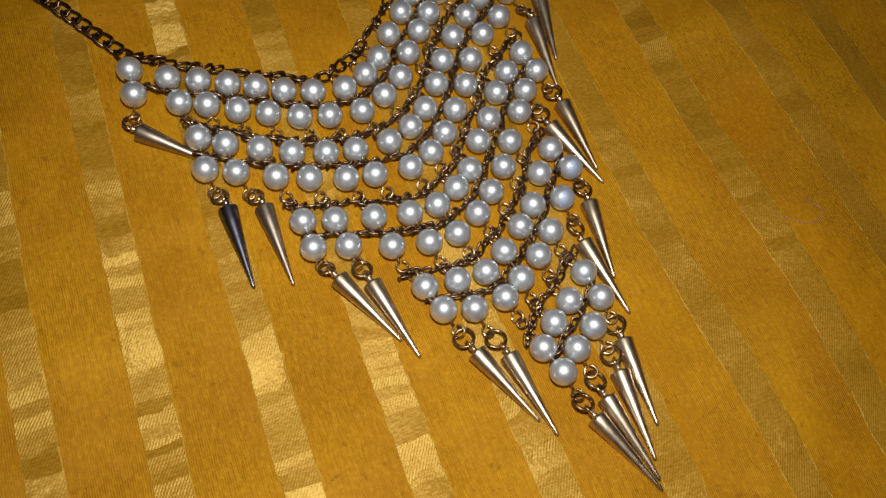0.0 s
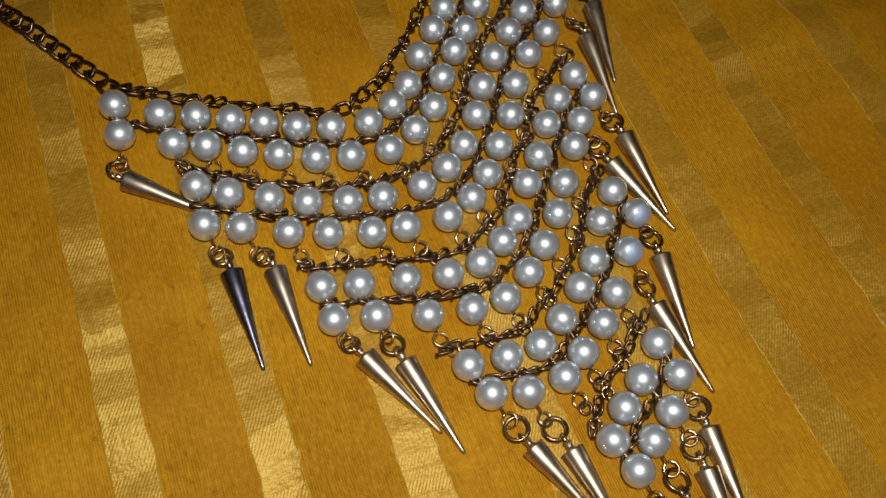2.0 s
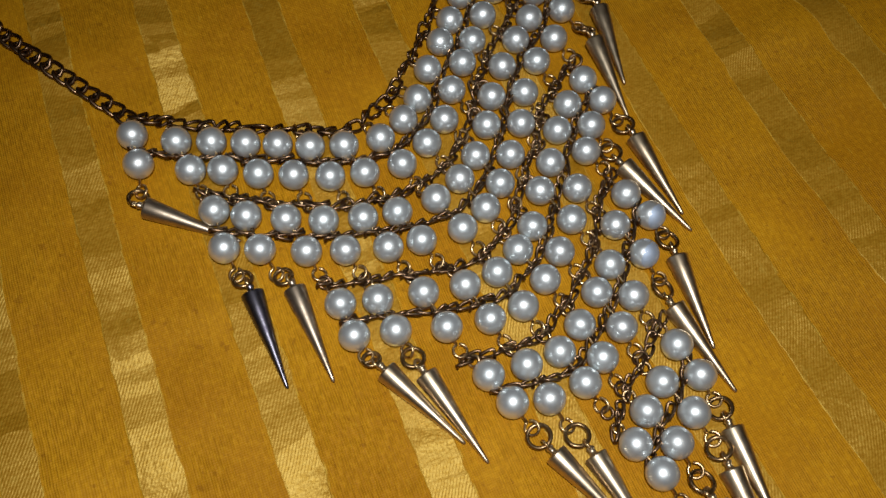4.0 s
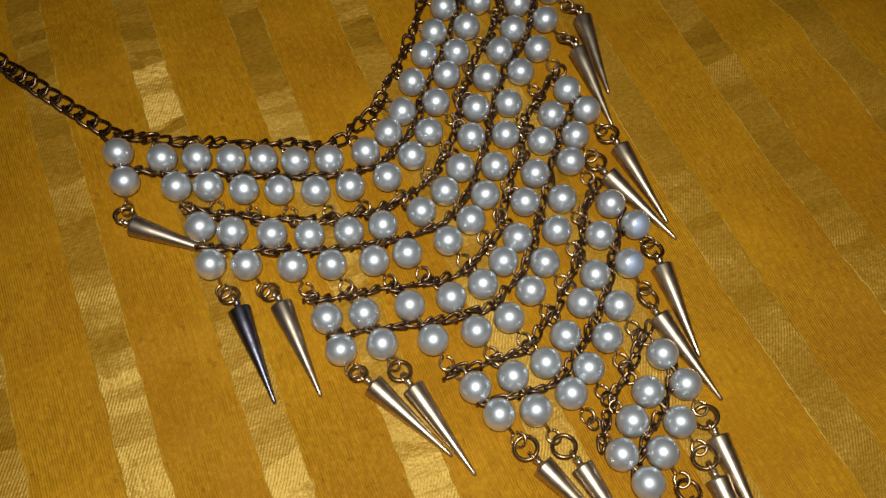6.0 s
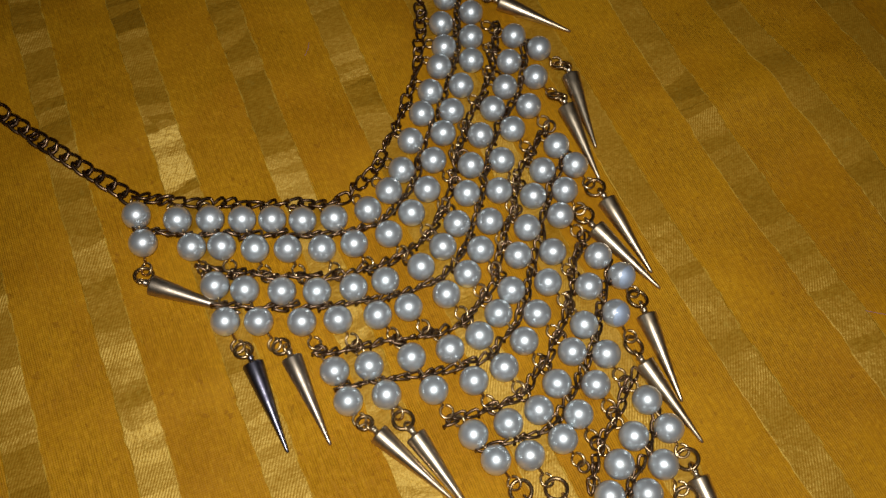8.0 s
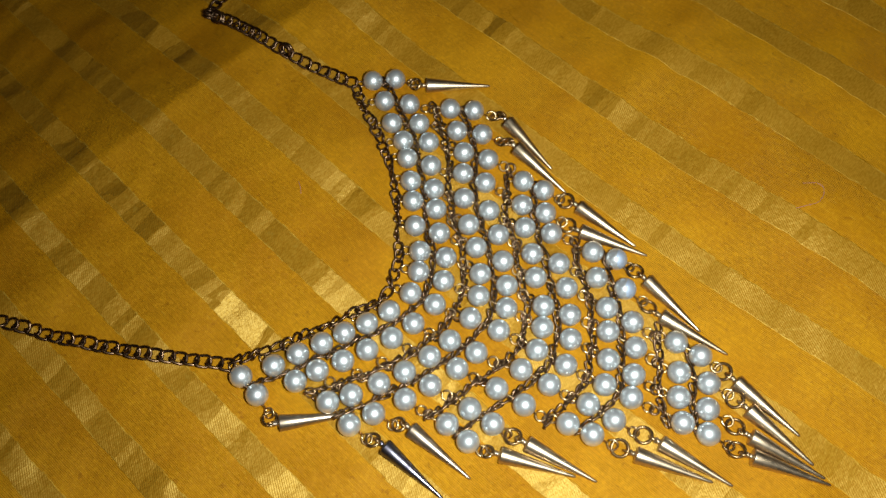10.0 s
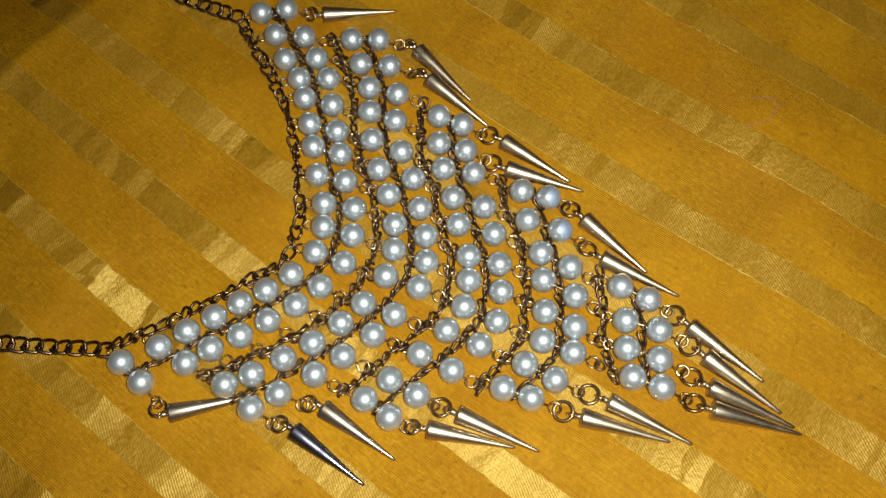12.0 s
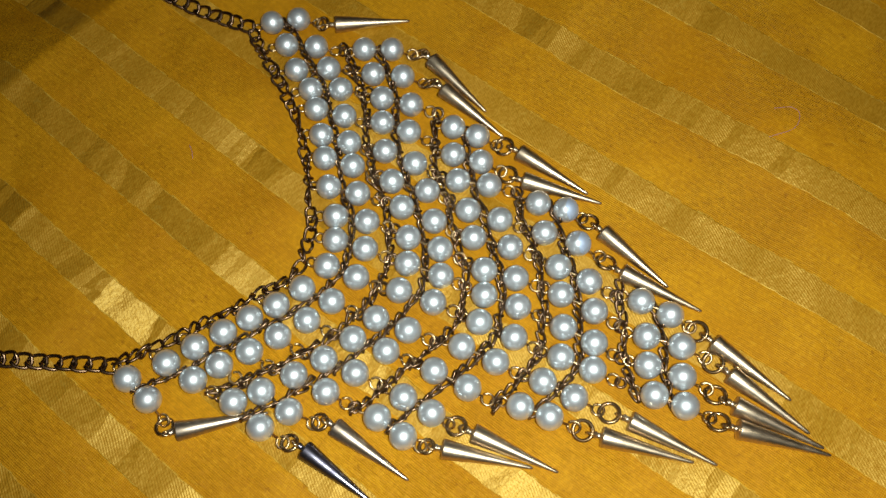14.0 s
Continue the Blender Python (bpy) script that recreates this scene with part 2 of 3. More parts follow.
CLOTH = cloth_material()
PEARL = pearl_material("glass_pearl")
PEARL_WORN = pearl_material("worn_glass_pearl", worn=True)
CHAIN = metal_material("antique_copper", (0.30, 0.19, 0.11), (0.11, 0.062, 0.035), 0.30)
RING = metal_material("antique_brass", (0.46, 0.31, 0.16), (0.24, 0.15, 0.07), 0.26)
WIRE = metal_material("brass_wire", (0.78, 0.57, 0.31), (0.50, 0.33, 0.16), 0.26)
GOLD = metal_material("champagne_gold", (0.72, 0.60, 0.42), (0.54, 0.41, 0.27), 0.33, 420.0)
# bronze tone, darker than the gold partly to paint in dim reflections
BRONZE = metal_material("dimmed_bronze", (0.58, 0.48, 0.36), (0.40, 0.31, 0.22), 0.35, 420.0)
GUNMETAL = metal_material("gunmetal", (0.26, 0.25, 0.29), (0.12, 0.11, 0.14), 0.28, 300.0)
THREAD = shader("mauve_thread")[0]
THREAD.node_tree.nodes["Principled BSDF"].inputs["Base Color"].default_value = (0.42, 0.20, 0.24, 1)
THREAD.node_tree.nodes["Principled BSDF"].inputs["Roughness"].default_value = 0.8
WALL = plaster_material("wall_paint", (0.55, 0.52, 0.46))


# ---- the lie of the cloth (millimetres in, millimetres out) ----
def smooth(a, b, x):
    k = np.clip((x - a) / (b - a), 0.0, 1.0)
    return k * k * (3 - 2 * k)


def swell(x, y):
    """Low, wide undulation of the cloth under the necklace."""
    p, q = (x + 10.0) / 100.0, (y - 150.0) / 100.0
    h = (-0.71 - 1.69 * p + 1.95 * q + 1.45 * p * p - 3.69 * p * q + 1.41 * q * q
         + 2.05 * p ** 3 - 0.18 * p * p * q + 2.03 * p * q * q - 1.94 * q ** 3)
    far = np.hypot(p * 0.85, q)
    return np.clip(h, -4.0, 5.0) * (1.0 - smooth(0.95, 1.9, far))


def tent(k):
    return np.arcsin(0.97 * np.sin(k)) * 0.637


def folds(x, y):
    """Pressed creases and ripples that run across the stripes."""
    u = x * EU[0] + y * EU[1]
    v = x * EV[0] + y * EV[1]
    w = v + 5.0 * np.sin(u / 41.0 + 0.6) + 2.5 * np.sin(u / 17.0 + v / 60.0)
    # pressed creases: nearly straight flanks that meet in sharp lines
    h = 0.62 * tent(w / 4.6 + 1.0) + 0.95 * tent(w / 9.7 + 0.5 * np.sin(u / 23.0)) + 1.1 * tent(w / 21.0 + 2.0)
    h = h * (0.5 + 0.35 * np.sin(u / 29.0 + v / 37.0))
    h = h + 0.45 * np.sin(u / 12.0 + 1.5 * np.sin(v / 45.0)) * np.sin(v / 33.0 + 0.5)
    h = h + 0.22 * np.sin(v / 3.1 + 2.0 * np.sin(u / 9.0)) * np.sin(u / 8.0 + v / 14.0)
    out = smooth(0.55, 1.3, np.hypot((x + 5.0) / 115.0, (y - 150.0) / 130.0))
    h = h * (0.25 + 0.75 * out)
    h = h + out * 1.5 * np.sin(u / 15.0 + 0.8 + np.sin(v / 40.0)) * np.sin(v / 24.0 + 1.1)
    # the old fold at the far side: the cloth rises to it and falls away behind
    c = v + 308.0 - 0.07 * u
    ridge = np.where(c > 0, 4.0 * np.exp(-np.abs(c) / 15.0), 4.0 + 0.26 * c)
    return h + np.maximum(ridge, -25.0)


def lie(x, y):
    return swell(x, y) + folds(x, y)


def top(x, y):
    return float(lie(np.float64(x), np.float64(y)))


# ---- mesh helpers ----
def finish(name, bm, material, parent=None, label="", soft=True):
    me = bpy.data.meshes.new(name)
    bm.normal_update()
    bm.to_mesh(me)
    bm.free()
    me.materials.append(material)
    if soft:
        me.polygons.foreach_set("use_smooth", [True] * len(me.polygons))
    ob = new(name, me)
    ob.parent = parent
    return tagged(ob, label)


def shared(name, me, parent, m, label=""):
    ob = new(name, me)
    ob.parent = parent
    ob.matrix_basis = m
    return tagged(ob, label)


def tube(bm, points, radius, sides=7, closed=False):
    """A round wire along points (metres)."""
    pts = [Vector(p) for p in points]
    n = len(pts)
    rings, normal = [], None
    for i, p in enumerate(pts):
        a = pts[i - 1] if (i or closed) else p
        b = pts[(i + 1) % n] if (i < n - 1 or closed) else p
        d = (b - a).normalized()
        if normal is None:
            normal = d.orthogonal().normalized()
        normal = (normal - d * normal.dot(d)).normalized()
        side = d.cross(normal)
        rings.append([bm.verts.new(p + radius * (math.cos(k) * normal + math.sin(k) * side))
                      for k in (2 * math.pi * j / sides for j in range(sides))])
    for i in range(n if closed else n - 1):
        r, s = rings[i], rings[(i + 1) % n]
        # meet the nearest vertex when a loop closes
        shift = 0
        if closed and i == n - 1:
            shift = min(range(sides), key=lambda k: (r[0].co - s[k].co).length)
        for j in range(sides):
            bm.faces.new((r[j], r[(j + 1) % sides], s[(j + 1 + shift) % sides], s[(j + shift) % sides]))
    if not closed:
        bm.faces.new(rings[0][::-1])
        bm.faces.new(rings[-1])


def turned(bm, profile, sides=28):
    """A body of revolution about x from (x, radius) pairs."""
    rings = []
    for x, r in profile:
        rings.append([bm.verts.new((x, r * math.cos(a), r * math.sin(a)))
                      for a in (2 * math.pi * j / sides for j in range(sides))])
    for r, s in zip(rings, rings[1:]):
        for j in range(sides):
            bm.faces.new((r[j], r[(j + 1) % sides], s[(j + 1) % sides], s[j]))
    bm.faces.new(rings[0][::-1])
    bm.faces.new(rings[-1])


def circle(centre, a, b, radius, count=16, start=0.0, sweep=2 * math.pi):
    closed = abs(sweep - 2 * math.pi) < 1e-6
    last = count if closed else count - 1
    return [centre + radius * (math.cos(start + sweep * i / last) * a + math.sin(start + sweep * i / last) * b)
            for i in range(count)]


def axes(origin, along, up=(0, 0, 1), roll=0.0):
    """A pose with x along a direction, rolled about it."""
    x = Vector(along).normalized()
    y = Vector(up).cross(x).normalized()
    z = x.cross(y)
    m = Matrix((x, y, z)).transposed().to_4x4()
    m.translation = origin
    return m @ Matrix.Rotation(roll, 4, "X")


def spline(points, pitch):
    """Evenly spaced places along a smooth curve through points, with their tangents (2D, millimetres)."""
    p = [np.array(q, float) for q in points]
    p = [2 * p[0] - p[1]] + p + [2 * p[-1] - p[-2]]
    fine = []
    for a, b, c, d in zip(p, p[1:], p[2:], p[3:]):
        for k in np.linspace(0, 1, 12, endpoint=False):
            fine.append(0.5 * (2 * b + (c - a) * k + (2 * a - 5 * b + 4 * c - d) * k * k + (3 * b - a - 3 * c + d) * k ** 3))
    fine.append(p[-2])
    fine = np.array(fine)
    run = np.r_[0, np.cumsum(np.hypot(*np.diff(fine, axis=0).T))]
    count = max(2, int(run[-1] / pitch))
    out = []
    for s in np.linspace(0, run[-1], count + 1):
        x, y = np.interp(s, run, fine[:, 0]), np.interp(s, run, fine[:, 1])
        x2, y2 = np.interp(s + 0.5, run, fine[:, 0]), np.interp(s + 0.5, run, fine[:, 1])
        x1, y1 = np.interp(s - 0.5, run, fine[:, 0]), np.interp(s - 0.5, run, fine[:, 1])
        out.append((x, y, x2 - x1, y2 - y1))
    return out


# ---- cloth, and an unseen room added round it ----
def build_cloth():
    xs = np.r_[np.linspace(-1100, -270, 24)[:-1], np.arange(-270, 300, 2.0), np.linspace(300, 1100, 24)]
    ys = np.r_[np.linspace(-1000, -30, 26)[:-1], np.arange(-30, 450, 2.0), np.linspace(450, 1300, 24)]
    gx, gy = np.meshgrid(xs, ys)
    gz = lie(gx, gy)
    verts = np.stack([gx, gy, gz], -1).reshape(-1, 3) * MM
    w, h = len(xs), len(ys)
    i = (np.arange(h - 1)[:, None] * w + np.arange(w - 1)).ravel()
    faces = np.stack([i, i + 1, i + w + 1, i + w], -1)
    me = bpy.data.meshes.new("cloth")
    me.from_pydata(verts.tolist(), [], faces.tolist())
    me.polygons.foreach_set("use_smooth", [True] * len(me.polygons))
    me.materials.append(CLOTH)
    ob = new("cloth", me)
    return tagged(ob, "mustard-yellow cotton cloth with golden satin stripes, lightly creased", "cloth", kind="structure")


def slab(name, lo, hi):
    bm = bmesh.new()
    bmesh.ops.create_cube(bm, size=1.0)
    for v in bm.verts:
        v.co = [lo[k] + (v.co[k] + 0.5) * (hi[k] - lo[k]) for k in range(3)]
    ob = finish(name, bm, WALL, soft=False)
    return tagged(ob, "unseen plain surface added to close the room", "wall" if "wall" in name else name, kind="structure")


build_cloth()
# unseen shell, added so that bounced light and reflections have something to meet
slab("wall_north", (-1.2, 1.30, -0.1), (1.2, 1.40, 2.3))
slab("wall_south", (-1.2, -1.10, -0.1), (1.2, -1.00, 2.3))
slab("wall_east", (1.10, -1.0, -0.1), (1.2, 1.30, 2.3))
slab("wall_west", (-1.2, -1.0, -0.1), (-1.10, 1.30, 2.3))
slab("ceiling", (-1.2, -1.1, 2.3), (1.2, 1.4, 2.4))
slab("floor", (-1.2, -1.1, -0.14), (1.2, 1.4, -0.1))

# ---- the necklace ----
necklace = new("necklace")
tagged(necklace, "bib necklace of white pearls, copper chains and gold spikes on cloth", "necklace")

# Centres of the pearls, strand by strand from the inner edge outwards, in millimetres
STRANDS = {}
STRANDS[1] = [
    (-4.2, 265.3), (-4.3, 253.3), (-6.3, 241.9), (-5.8, 232.1), (-7.9, 223.9), (-11.3, 213.8), (-14.5, 205.3),
    (-18.5, 195.1), (-21.7, 184.4), (-25.9, 177), (-32.5, 170.5), (-42.8, 167.7), (-52.3, 167), (-61.4, 167.6),
    (-70.4, 167.8), (-79.9, 168.2), (-89.6, 168.2), (-101.8, 169.9)]
STRANDS[2] = [
    (4.7, 261.5), (4.4, 247.1), (3.8, 236.6), (3.2, 226.6), (-0.9, 216.4), (-4.6, 206.3), (-7.9, 197.9),
    (-11.5, 187.9), (-13.9, 177.5), (-19.1, 169.4), (-26.3, 162.3), (-36.8, 159.2), (-46.4, 157.7),
    (-56.5, 157.8), (-66.2, 158), (-76, 159), (-84.8, 159.1), (-99.2, 161)]
STRANDS[3] = [
    (18.6, 237.2), (16.1, 226.2), (13.8, 215.8), (9, 207.2), (4.2, 197), (0.4, 185.9), (-1.5, 176),
    (-5.2, 165.6), (-10, 157.9), (-16.9, 151.4), (-27.7, 147.1), (-37.1, 145.1), (-47.8, 144.1), (-58, 144.5),
    (-68.7, 145.2), (-77.4, 146.7)]
STRANDS[4] = [
    (27, 231.9), (24.5, 219.9), (21.1, 208.3), (14.9, 199.3), (10.4, 187.7), (8.7, 176.8), (5, 166.2),
    (1.5, 156.7), (-3, 148.8), (-9.7, 142.4), (-21.1, 138.6), (-30.2, 136.4), (-41.7, 135.3), (-52.1, 134.9),
    (-64.4, 135.4), (-73.9, 135.7)]
STRANDS[5] = [
    (28.8, 192.9), (23.2, 183.8), (19.4, 174.7), (16.5, 163.7), (12.8, 154.5), (9.8, 143.2), (5.3, 136),
    (-0.8, 129.3), (-9.6, 125.5), (-20.8, 123.4), (-32.9, 121.3), (-42.7, 120.1)]
STRANDS[6] = [
    (34, 185.6), (29.7, 176.6), (27.3, 167.7), (23.6, 155.4), (21.1, 145.4), (16.8, 135.5), (12.2, 127.2),
    (5.7, 119.5), (-3.3, 115.9), (-14.9, 113.6), (-28.2, 112.7), (-38.9, 111.3)]
STRANDS[7] = [
    (37.5, 153.6), (33.3, 143.7), (30.4, 131.5), (25.9, 123.4), (20.4, 114.1), (14.4, 106.7), (5.5, 103.3),
    (-4.5, 100.6)]
STRANDS[8] = [
    (43.8, 146.8), (40.3, 134.8), (35.8, 122.3), (31.5, 113.3), (25.5, 105), (20.3, 98.3), (10.7, 94.2),
    (1.2, 93.4)]
STRANDS[9] = [
    (45.5, 108.2), (40.2, 98.2), (35, 90.6), (31.1, 82.2)]
STRANDS[10] = [
    (50.4, 99.9), (47, 89.9), (41.3, 82.3), (36.5, 74.8)]

# Spikes by the pin they hang from: base, tip (millimetres), metal, radius of the jump ring
HANG = {}
HANG[0, 0] = (15.1, 253.2, 40.8, 240.8, "gold", 2.2)
HANG[1, 0] = (36.3, 220.0, 42.9, 192.6, "gold", 3.0)
HANG[1, 1] = (33.5, 207.4, 42.4, 181.7, "gold", 3.0)
HANG[2, 0] = (42.9, 173.4, 54.3, 148.8, "gold", 3.0)
HANG[2, 1] = (38.1, 163.8, 55.5, 144.0, "gold", 3.0)
HANG[3, 0] = (49.7, 134.4, 56.6, 107.7, "gold", 3.0)
HANG[3, 1] = (46.6, 119.6, 60.1, 96.3, "gold", 3.0)
HANG[4, 0] = (56.0, 86.0, 64.1, 58.7, "gold", 3.0)
HANG[4, 1] = (53.6, 75.6, 62.2, 49.1, "gold", 3.0)
HANG[4, 2] = (48.7, 67.5, 62.8, 44.5, "gold", 3.0)
HANG[4, 3] = (45.1, 61.5, 63.9, 41.2, "gold", 3.0)
HANG[3, 6] = (20.8, 80.0, 34.5, 56.1, "gold", 3.0)
HANG[3, 7] = (11.0, 80.6, 29.3, 60.5, "gold", 3.0)
HANG[2, 10] = (-20.6, 101.4, -5.8, 79.6, "gold", 3.0)
HANG[2, 11] = (-30.9, 102.3, -11.6, 84.4, "gold", 3.0)
HANG[1, 14] = (-55.0, 124.8, -44.1, 100.2, "bronze", 1.9)
HANG[1, 15] = (-65.9, 123.5, -55.8, 98.8, "dark", 1.9)
HANG[0, 17] = (-96.1, 148.0, -77.0, 141.7, "bronze", 1.9)

PEARL_R = 4.2
LIFT = 4.2


def pearl_mesh():
    bm = bmesh.new()
    bmesh.ops.create_uvsphere(bm, u_segments=28, v_segments=18, radius=PEARL_R * MM)
    for v in bm.verts:
        n = v.co.normalized()
        v.co *= 1.0 + 0.012 * noise.noise(n * 1.3)
        # the drilled ends are drawn in
        pole = abs(n.z)
        if pole > 0.985:
            v.co.z *= 0.93
    me = bpy.data.meshes.new("pearl")
    bm.to_mesh(me)
    bm.free()
    me.polygons.foreach_set("use_smooth", [True] * len(me.polygons))
    me.materials.append(PEARL)
    return me


def place(p, up):
    return Vector((p[0], p[1], top(*p) + up)) * MM


pearl_me = pearl_mesh()
worn_me = pearl_me.copy()
worn_me.materials[0] = PEARL_WORN
random.seed(4)
INNER, EYES, MIDDLE = {}, {}, {}          # loop centres and middles of each pin, by double strand


def eye_pin(a, b, inner, outer):
    """A wire through two pearls with an eye bent at each end."""
    bm = bmesh.new()
    d = (b - a).normalized()
    tilt = Vector((0, 0, 1)).lerp(d.cross(Vector((0, 0, 1))), random.uniform(-0.5, 0.5)).normalized()
    flat = d.cross(tilt).normalized()
    small, wide = 1.5 * MM, 1.85 * MM
    tube(bm, [inner + d * small, a, b, outer - d * wide], 0.40 * MM, 7)
    for centre, way, r in ((inner, d, small), (outer, -d, wide)):
        tube(bm, circle(centre, way, flat, r, 19, 0.0, 2 * math.pi * 0.93), 0.40 * MM, 7)
    return finish("eye_pin", bm, WIRE, necklace)


def reach(pair, q, d):
    """How far past the pearl an eye must go to meet the chain of the next double strand."""
    if pair == 4:
        return 2.1
    best = 9.0
    for i, (p, n) in enumerate(zip(STRANDS[2 * pair + 3], STRANDS[2 * pair + 4])):
        away = Vector((p[0] - n[0], p[1] - n[1])).normalized() * (PEARL_R + 2.4)
        gap = Vector((p[0] + away.x - q[0], p[1] + away.y - q[1]))
        along = gap.dot(d.xy.normalized())
        if (gap - along * d.xy.normalized()).length < 6.5:
            best = min(best, along - PEARL_R - 1.2)
    return min(max(best, 1.7), 2.6) if best < 9.0 else 2.1


for pair in range(5):
    one, two = STRANDS[2 * pair + 1], STRANDS[2 * pair + 2]
    INNER[pair], MIDDLE[pair] = [], []
    for i, (p, q) in enumerate(zip(one, two)):
        a, b = place(p, LIFT), place(q, LIFT)
        d = (b - a).normalized()
        for k, (c, flag) in enumerate(((a, False), (b, pair == 3 and i < 2))):
            m = axes(c, d)
            spin = random.uniform(0, 2 * math.pi)
            if flag:
                # the worn side faces away from the strand, outwards and up
                shared("pearl", worn_me, necklace, axes(c, Vector((0.75, -0.62, 0.55))), "pearl with a bluish worn patch")
            else:
                shared("pearl", pearl_me, necklace, m @ Matrix.Rotation(radians(90), 4, "Y") @ Matrix.Rotation(spin, 4, "Z"))
        inner = a - d * (PEARL_R + 1.4) * MM
        if (pair, i) in HANG:
            # the eye turns towards the spike and stops where its ring begins
            bx, by, tx, ty, _, ring = HANG[pair, i]
            hook = Vector((bx, by)) - (Vector((tx, ty)) - Vector((bx, by))).normalized() * 2.9
            way = hook - Vector(q)
            far = min(max(way.length - 2 * ring + 0.8, PEARL_R + 1.5), PEARL_R + 3.6)
            way = (way.normalized() + d.xy.normalized()).normalized() * far
            outer = Vector((b.x + way.x * MM, b.y + way.y * MM, b.z))
        else:
            outer = b + d * (PEARL_R + reach(pair, q, d)) * MM
        inner.z = (top(inner.x / MM, inner.y / MM) + 2.2) * MM
        outer.z = (top(outer.x / MM, outer.y / MM) + 2.3) * MM
        eye_pin(a, b, inner, outer)
        INNER[pair].append((inner.x / MM, inner.y / MM))
        EYES[pair, i] = (outer.x / MM, outer.y / MM)
        if (pair, i) not in HANG:
            # a small dark ring ties the eye to the chain below it
            spot = outer + Vector((d.x, d.y, 0)).normalized() * random.uniform(2.2, 2.9) * MM
            way = Vector((d.x, d.y, random.uniform(-0.6, 0.6))).normalized()
            turn = way.cross(Vector((random.uniform(-0.6, 0.6), random.uniform(-0.6, 0.6), 1))).normalized()
            bm = bmesh.new()
            tube(bm, circle(spot, way, turn, random.uniform(1.5, 1.95) * MM, 14), 0.42 * MM, 6, closed=True)
            finish("jump_ring", bm, CHAIN, necklace)
        MIDDLE[pair].append(((a.x + b.x) / 2 / MM, (a.y + b.y) / 2 / MM))


# ---- chains ----
def link_mesh(name, long, wide, wire):
    bm = bmesh.new()
    pts = []
    for i in range(16):
        k = 2 * math.pi * i / 16
        c, s = math.cos(k), math.sin(k)
        # a long link with nearly straight sides and a slight curb twist
        x = math.copysign(abs(c) ** 0.75, c) * (long - wire) / 2
        y = math.copysign(abs(s) ** 0.75, s) * (wide - wire) / 2
        pts.append(Vector((x, y, 0.22 * x * (1 if y > 0 else -1))) * MM)
    tube(bm, pts, wire / 2 * MM, 7, closed=True)
    me = bpy.data.meshes.new(name)
    bm.to_mesh(me)
    bm.free()
    me.polygons.foreach_set("use_smooth", [True] * len(me.polygons))
    me.materials.append(CHAIN)
    return me


NECK_LINK = link_mesh("neck_link", 6.9, 5.9, 1.2)
EDGE_LINK = link_mesh("neck_link", 6.0, 4.5, 1.0)
FINE_LINK = link_mesh("chain_link", 5.4, 3.0, 0.88)


def chain(name, points, me, pitch, up, rise=0.0, tilt=48.0, slack=0.4, loose=17.0, twist=24.0):
    places = spline(points, pitch)
    for i, (x, y, dx, dy) in enumerate(places):
        roll = radians(tilt + random.uniform(-twist, twist))
        x += random.uniform(-slack, slack)
        y += random.uniform(-slack, slack)
        z = top(x, y) + up + rise * (i % 2) + random.uniform(-0.15, 0.15)
        skew = radians(0.6 * loose + random.uniform(-loose, loose))
        dx, dy = dx * math.cos(skew) - dy * math.sin(skew), dx * math.sin(skew) + dy * math.cos(skew)
        along = Vector((dx, dy, random.uniform(-0.2, 0.2) * math.hypot(dx, dy)))
        shared(name, me, necklace, axes(Vector((x, y, z)) * MM, along, roll=roll))


def nudge(points, towards, much):
    return [(x + (a - x) * much, y + (b - y) * much) for (x, y), (a, b) in zip(points, towards)]


# neck chain: one end, along the inner edge, and away to the other end
NECK = dict(tilt=12.0, slack=0.15, loose=5.0, twist=16.0)
chain("neck_link", [(-30, 355), (-44, 346), (-52, 339.5), (-47, 329), (-42, 319), (-36, 306), (-28.2, 292.5), (-20.5, 281.5), (-12.5, 270.5)],
      NECK_LINK, 4.5, 1.9, **NECK)
chain("neck_link", [(-12, 266), (-12.8, 254), (-13.2, 243), (-14, 232), (-16.4, 221), (-19, 211.5), (-22.2, 203), (-25.8, 195),
       (-29.5, 187), (-35, 180), (-42, 174.6), (-53, 174.2), (-65, 173.8), (-78, 174.6), (-88, 175.2), (-96, 176.4), (-102, 177.4)],
      EDGE_LINK, 3.9, 2.0, tilt=44.0, slack=0.5, loose=22.0, twist=46.0)
chain("neck_link", [(-105, 177.2), (-112, 181.8), (-122.3, 188.9), (-132.5, 196.2), (-142.2, 203.9), (-152.6, 212.5), (-163.1, 221.2),
       (-172.5, 230), (-205, 255)], NECK_LINK, 4.5, 1.9, **NECK)


def connector_ring(x, y, way, roll):
    """A doubled dark ring that joins two lengths of the neck chain."""
    bm = bmesh.new()
    for shift in (-0.75, 0.75):
        tube(bm, circle(Vector((0, 0, shift)) * MM, Vector((1, 0, 0)), Vector((0, 1, 0)), 2.5 * MM, 18), 0.7 * MM, 8, closed=True)
    ob = finish("connector_ring", bm, CHAIN, necklace, "doubled dark copper ring")
    ob.matrix_basis = axes(Vector((x, y, top(x, y) + 2.6)) * MM, (math.cos(way), math.sin(way), 0.0), roll=roll)


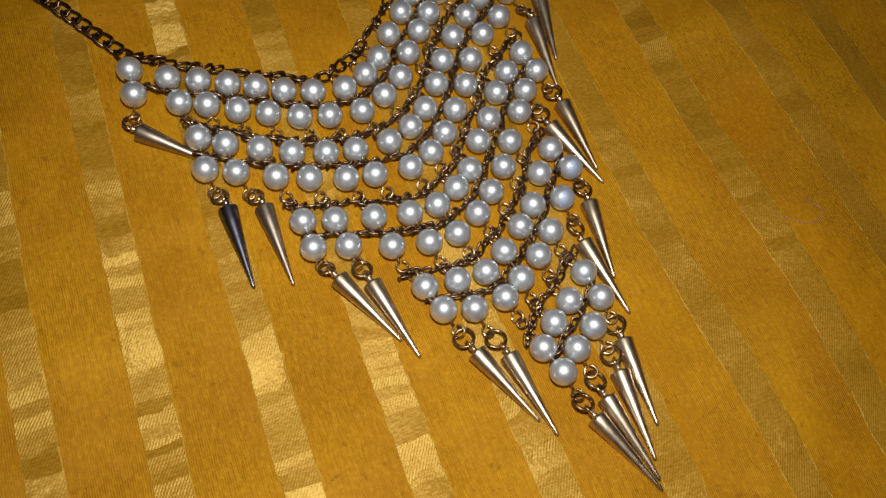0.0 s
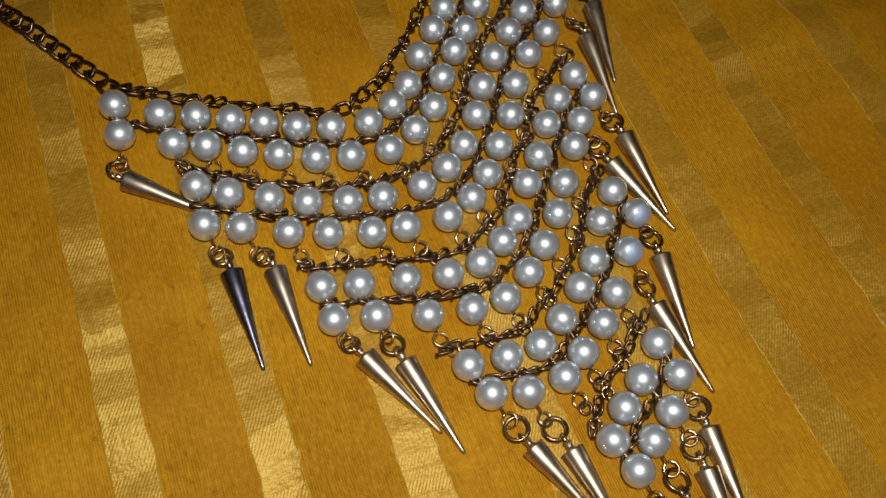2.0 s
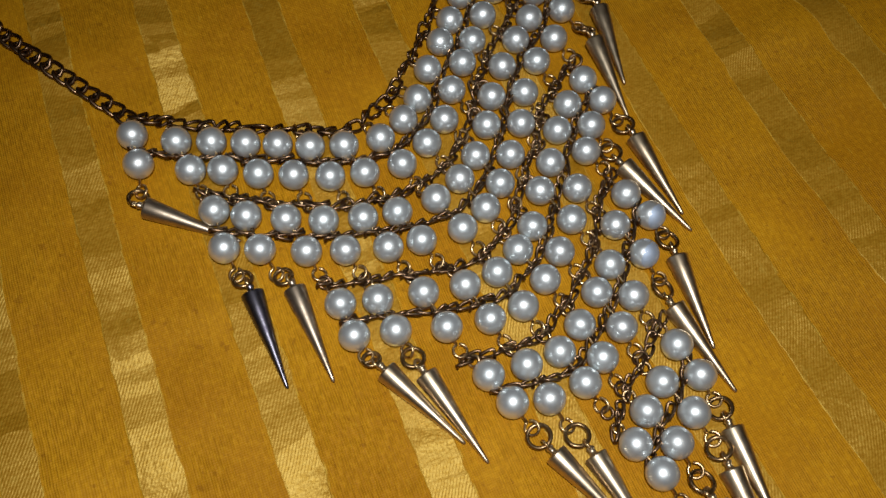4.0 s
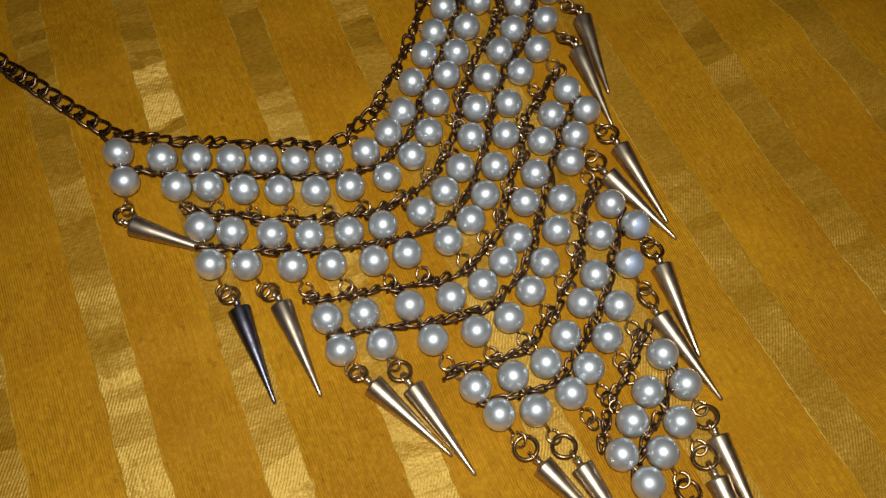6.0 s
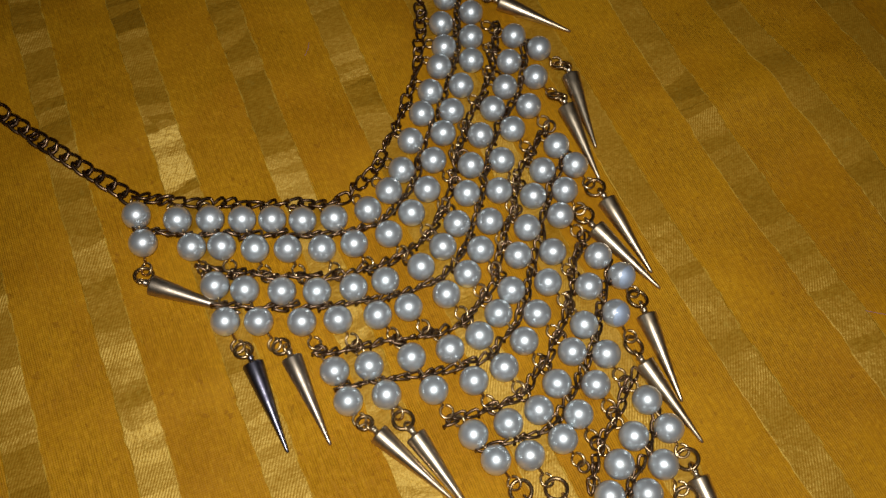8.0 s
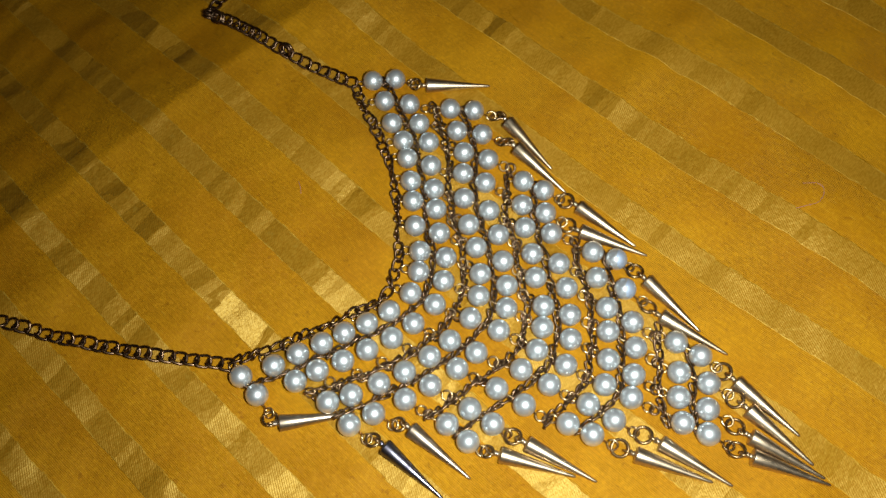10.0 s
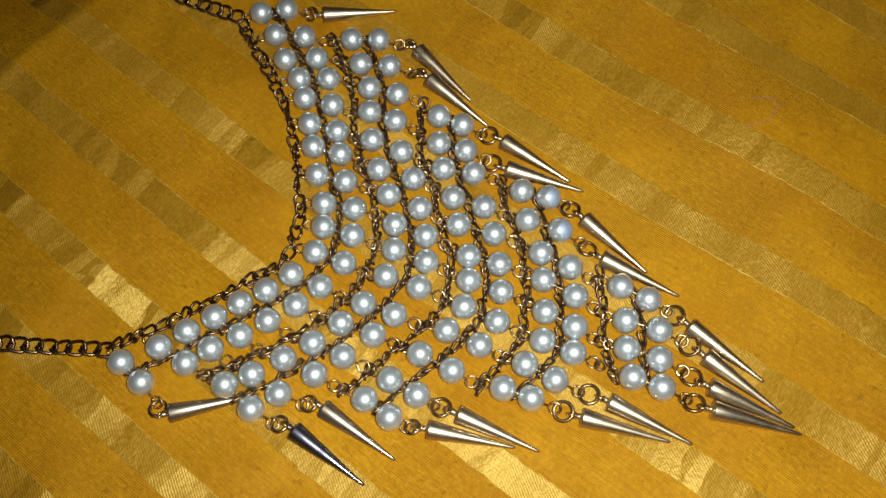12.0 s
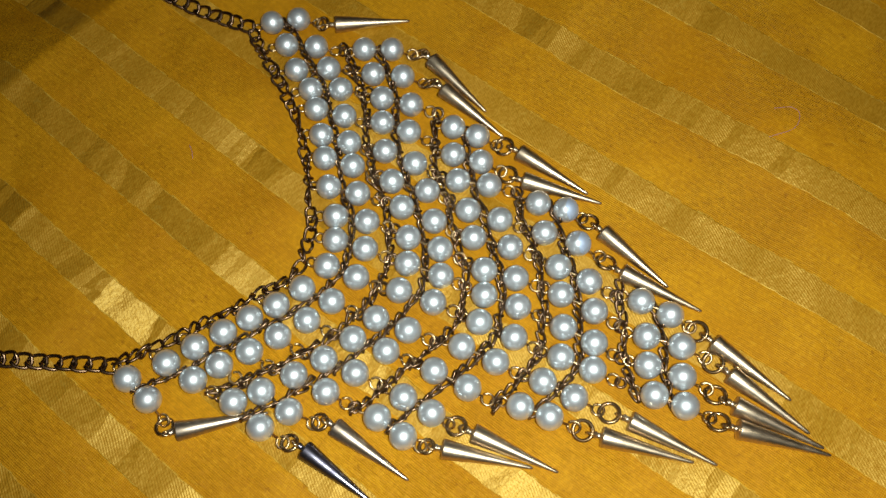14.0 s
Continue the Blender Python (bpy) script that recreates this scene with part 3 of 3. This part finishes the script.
# at the bend of the chain, and half way down to the pearls
for x, y, way, roll in ((-53.6, 338.2, 120, 35), (-51.0, 334.4, 120, -30), (-31.0, 298.0, -55, 62)):
    connector_ring(x, y, radians(way), radians(roll))
for pair in range(5):
    chain("chain_link", MIDDLE[pair], FINE_LINK, 3.4, 3.5, rise=0.6, slack=0.5)
    if pair:
        line = nudge(INNER[pair], STRANDS[2 * pair + 1], -0.2)
        line = nudge(line[:1], line[1:2], -0.2) + line + nudge(line[-1:], line[-2:-1], -0.2)
        chain("chain_link", line, FINE_LINK, 3.3, 2.3, slack=0.7)


# ---- spikes ----
SPIKE_LENGTH = 27.4


def spike_mesh(material):
    bm = bmesh.new()
    turned(bm, [(x * SPIKE_LENGTH / 26.5 * MM, r * MM) for x, r in (
        (-2.3, 0.35), (-2.2, 0.85), (-1.9, 1.08), (-1.5, 1.08), (-1.25, 0.86), (-0.5, 0.90), (-0.1, 1.25), (0.0, 2.2), (0.06, 2.78),
        (0.22, 3.0), (0.5, 3.06), (6.0, 2.52), (12.0, 1.88),
        (18.0, 1.25), (23.0, 0.78), (25.4, 0.60), (26.2, 0.44), (26.5, 0.15))])
    me = bpy.data.meshes.new("spike")
    bm.normal_update()
    bm.to_mesh(me)
    bm.free()
    me.polygons.foreach_set("use_smooth", [True] * len(me.polygons))
    me.materials.append(material)
    return me


SPIKES = {"gold": spike_mesh(GOLD), "bronze": spike_mesh(BRONZE), "dark": spike_mesh(GUNMETAL)}
WORDS = {"gold": "champagne-gold tapered metal spike", "bronze": "bronze-gold tapered metal spike, dim reflections partly painted in",
         "dark": "dark gunmetal tapered spike"}


def ring_between(a, b, spread, material, parent, wire=0.56):
    """A jump ring that joins two eyes."""
    bm = bmesh.new()
    centre = (a + b) / 2
    d = (b - a).normalized()
    flat = d.cross(Vector((0, 0, 1))).normalized()
    flat = (flat + Vector((0, 0, random.uniform(-0.5, 0.5)))).normalized()
    flat = (flat - d * flat.dot(d)).normalized()
    tube(bm, circle(centre, d, flat, spread * MM, 22), wire * MM, 8, closed=True)
    return finish("jump_ring", bm, material, parent)


def spike(base, tip, eye, tone, size, lift=3.1):
    """base, tip, eye of the pin it hangs from: plan places in millimetres."""
    a = Vector((base[0], base[1], top(*base) + lift)) * MM
    b = Vector((tip[0], tip[1], top(*tip) + 1.0)) * MM
    d = (b - a).normalized()
    ob = shared("spike", SPIKES[tone], necklace, axes(a, d), WORDS[tone])
    bm = bmesh.new()
    hook = a - d * 2.9 * MM
    side = d.cross(Vector((0, 0, 1))).normalized()
    tube(bm, circle(hook, d, Vector((0, 0, 1)).lerp(side, random.uniform(0.2, 0.8)).normalized(), 1.35 * MM, 16), 0.42 * MM, 7, closed=True)
    loop = finish("eye_loop", bm, WIRE, ob)
    loop.matrix_parent_inverse = ob.matrix_basis.inverted()
    joint = Vector((eye[0], eye[1], top(*eye) + 2.2)) * MM
    gap = (hook - joint).length / MM
    # one jump ring, or two small ones where the spike hangs lower
    stops = [joint, hook] if gap < 2 * size + 1.2 else [joint, (joint + hook) / 2, hook]
    for p, q in zip(stops, stops[1:]):
        ring = ring_between(p, q, min(max(1.5, (q - p).length / MM / 2 + 0.3), 3.0), RING, ob)
        ring.matrix_parent_inverse = ob.matrix_basis.inverted()


for (pair, i), (bx, by, tx, ty, tone, ring) in HANG.items():
    # two of them lie over the rings, with their heads higher
    spike((bx, by), (tx, ty), EYES[pair, i], tone, ring, 5.4 if pair == 1 and i < 2 else 3.1)


# ---- loose threads on the cloth ----
def loose_thread(points, label):
    bm = bmesh.new()
    tube(bm, [Vector((x, y, top(x, y) + 0.12)) * MM for x, y, _, _ in spline(points, 0.8)], 0.09 * MM, 5)
    tagged(finish("loose_thread", bm, THREAD), label, "thread")


loose_thread([(-51.5, 236.2), (-51.8, 233.5), (-52.8, 230.5)], "short mauve thread end lying on the yellow cloth")
loose_thread([(124.8, 140.2), (130, 137.6), (130.5, 133.9), (125.3, 130.6), (116.2, 132.5)], "curled mauve thread lying on the yellow cloth")
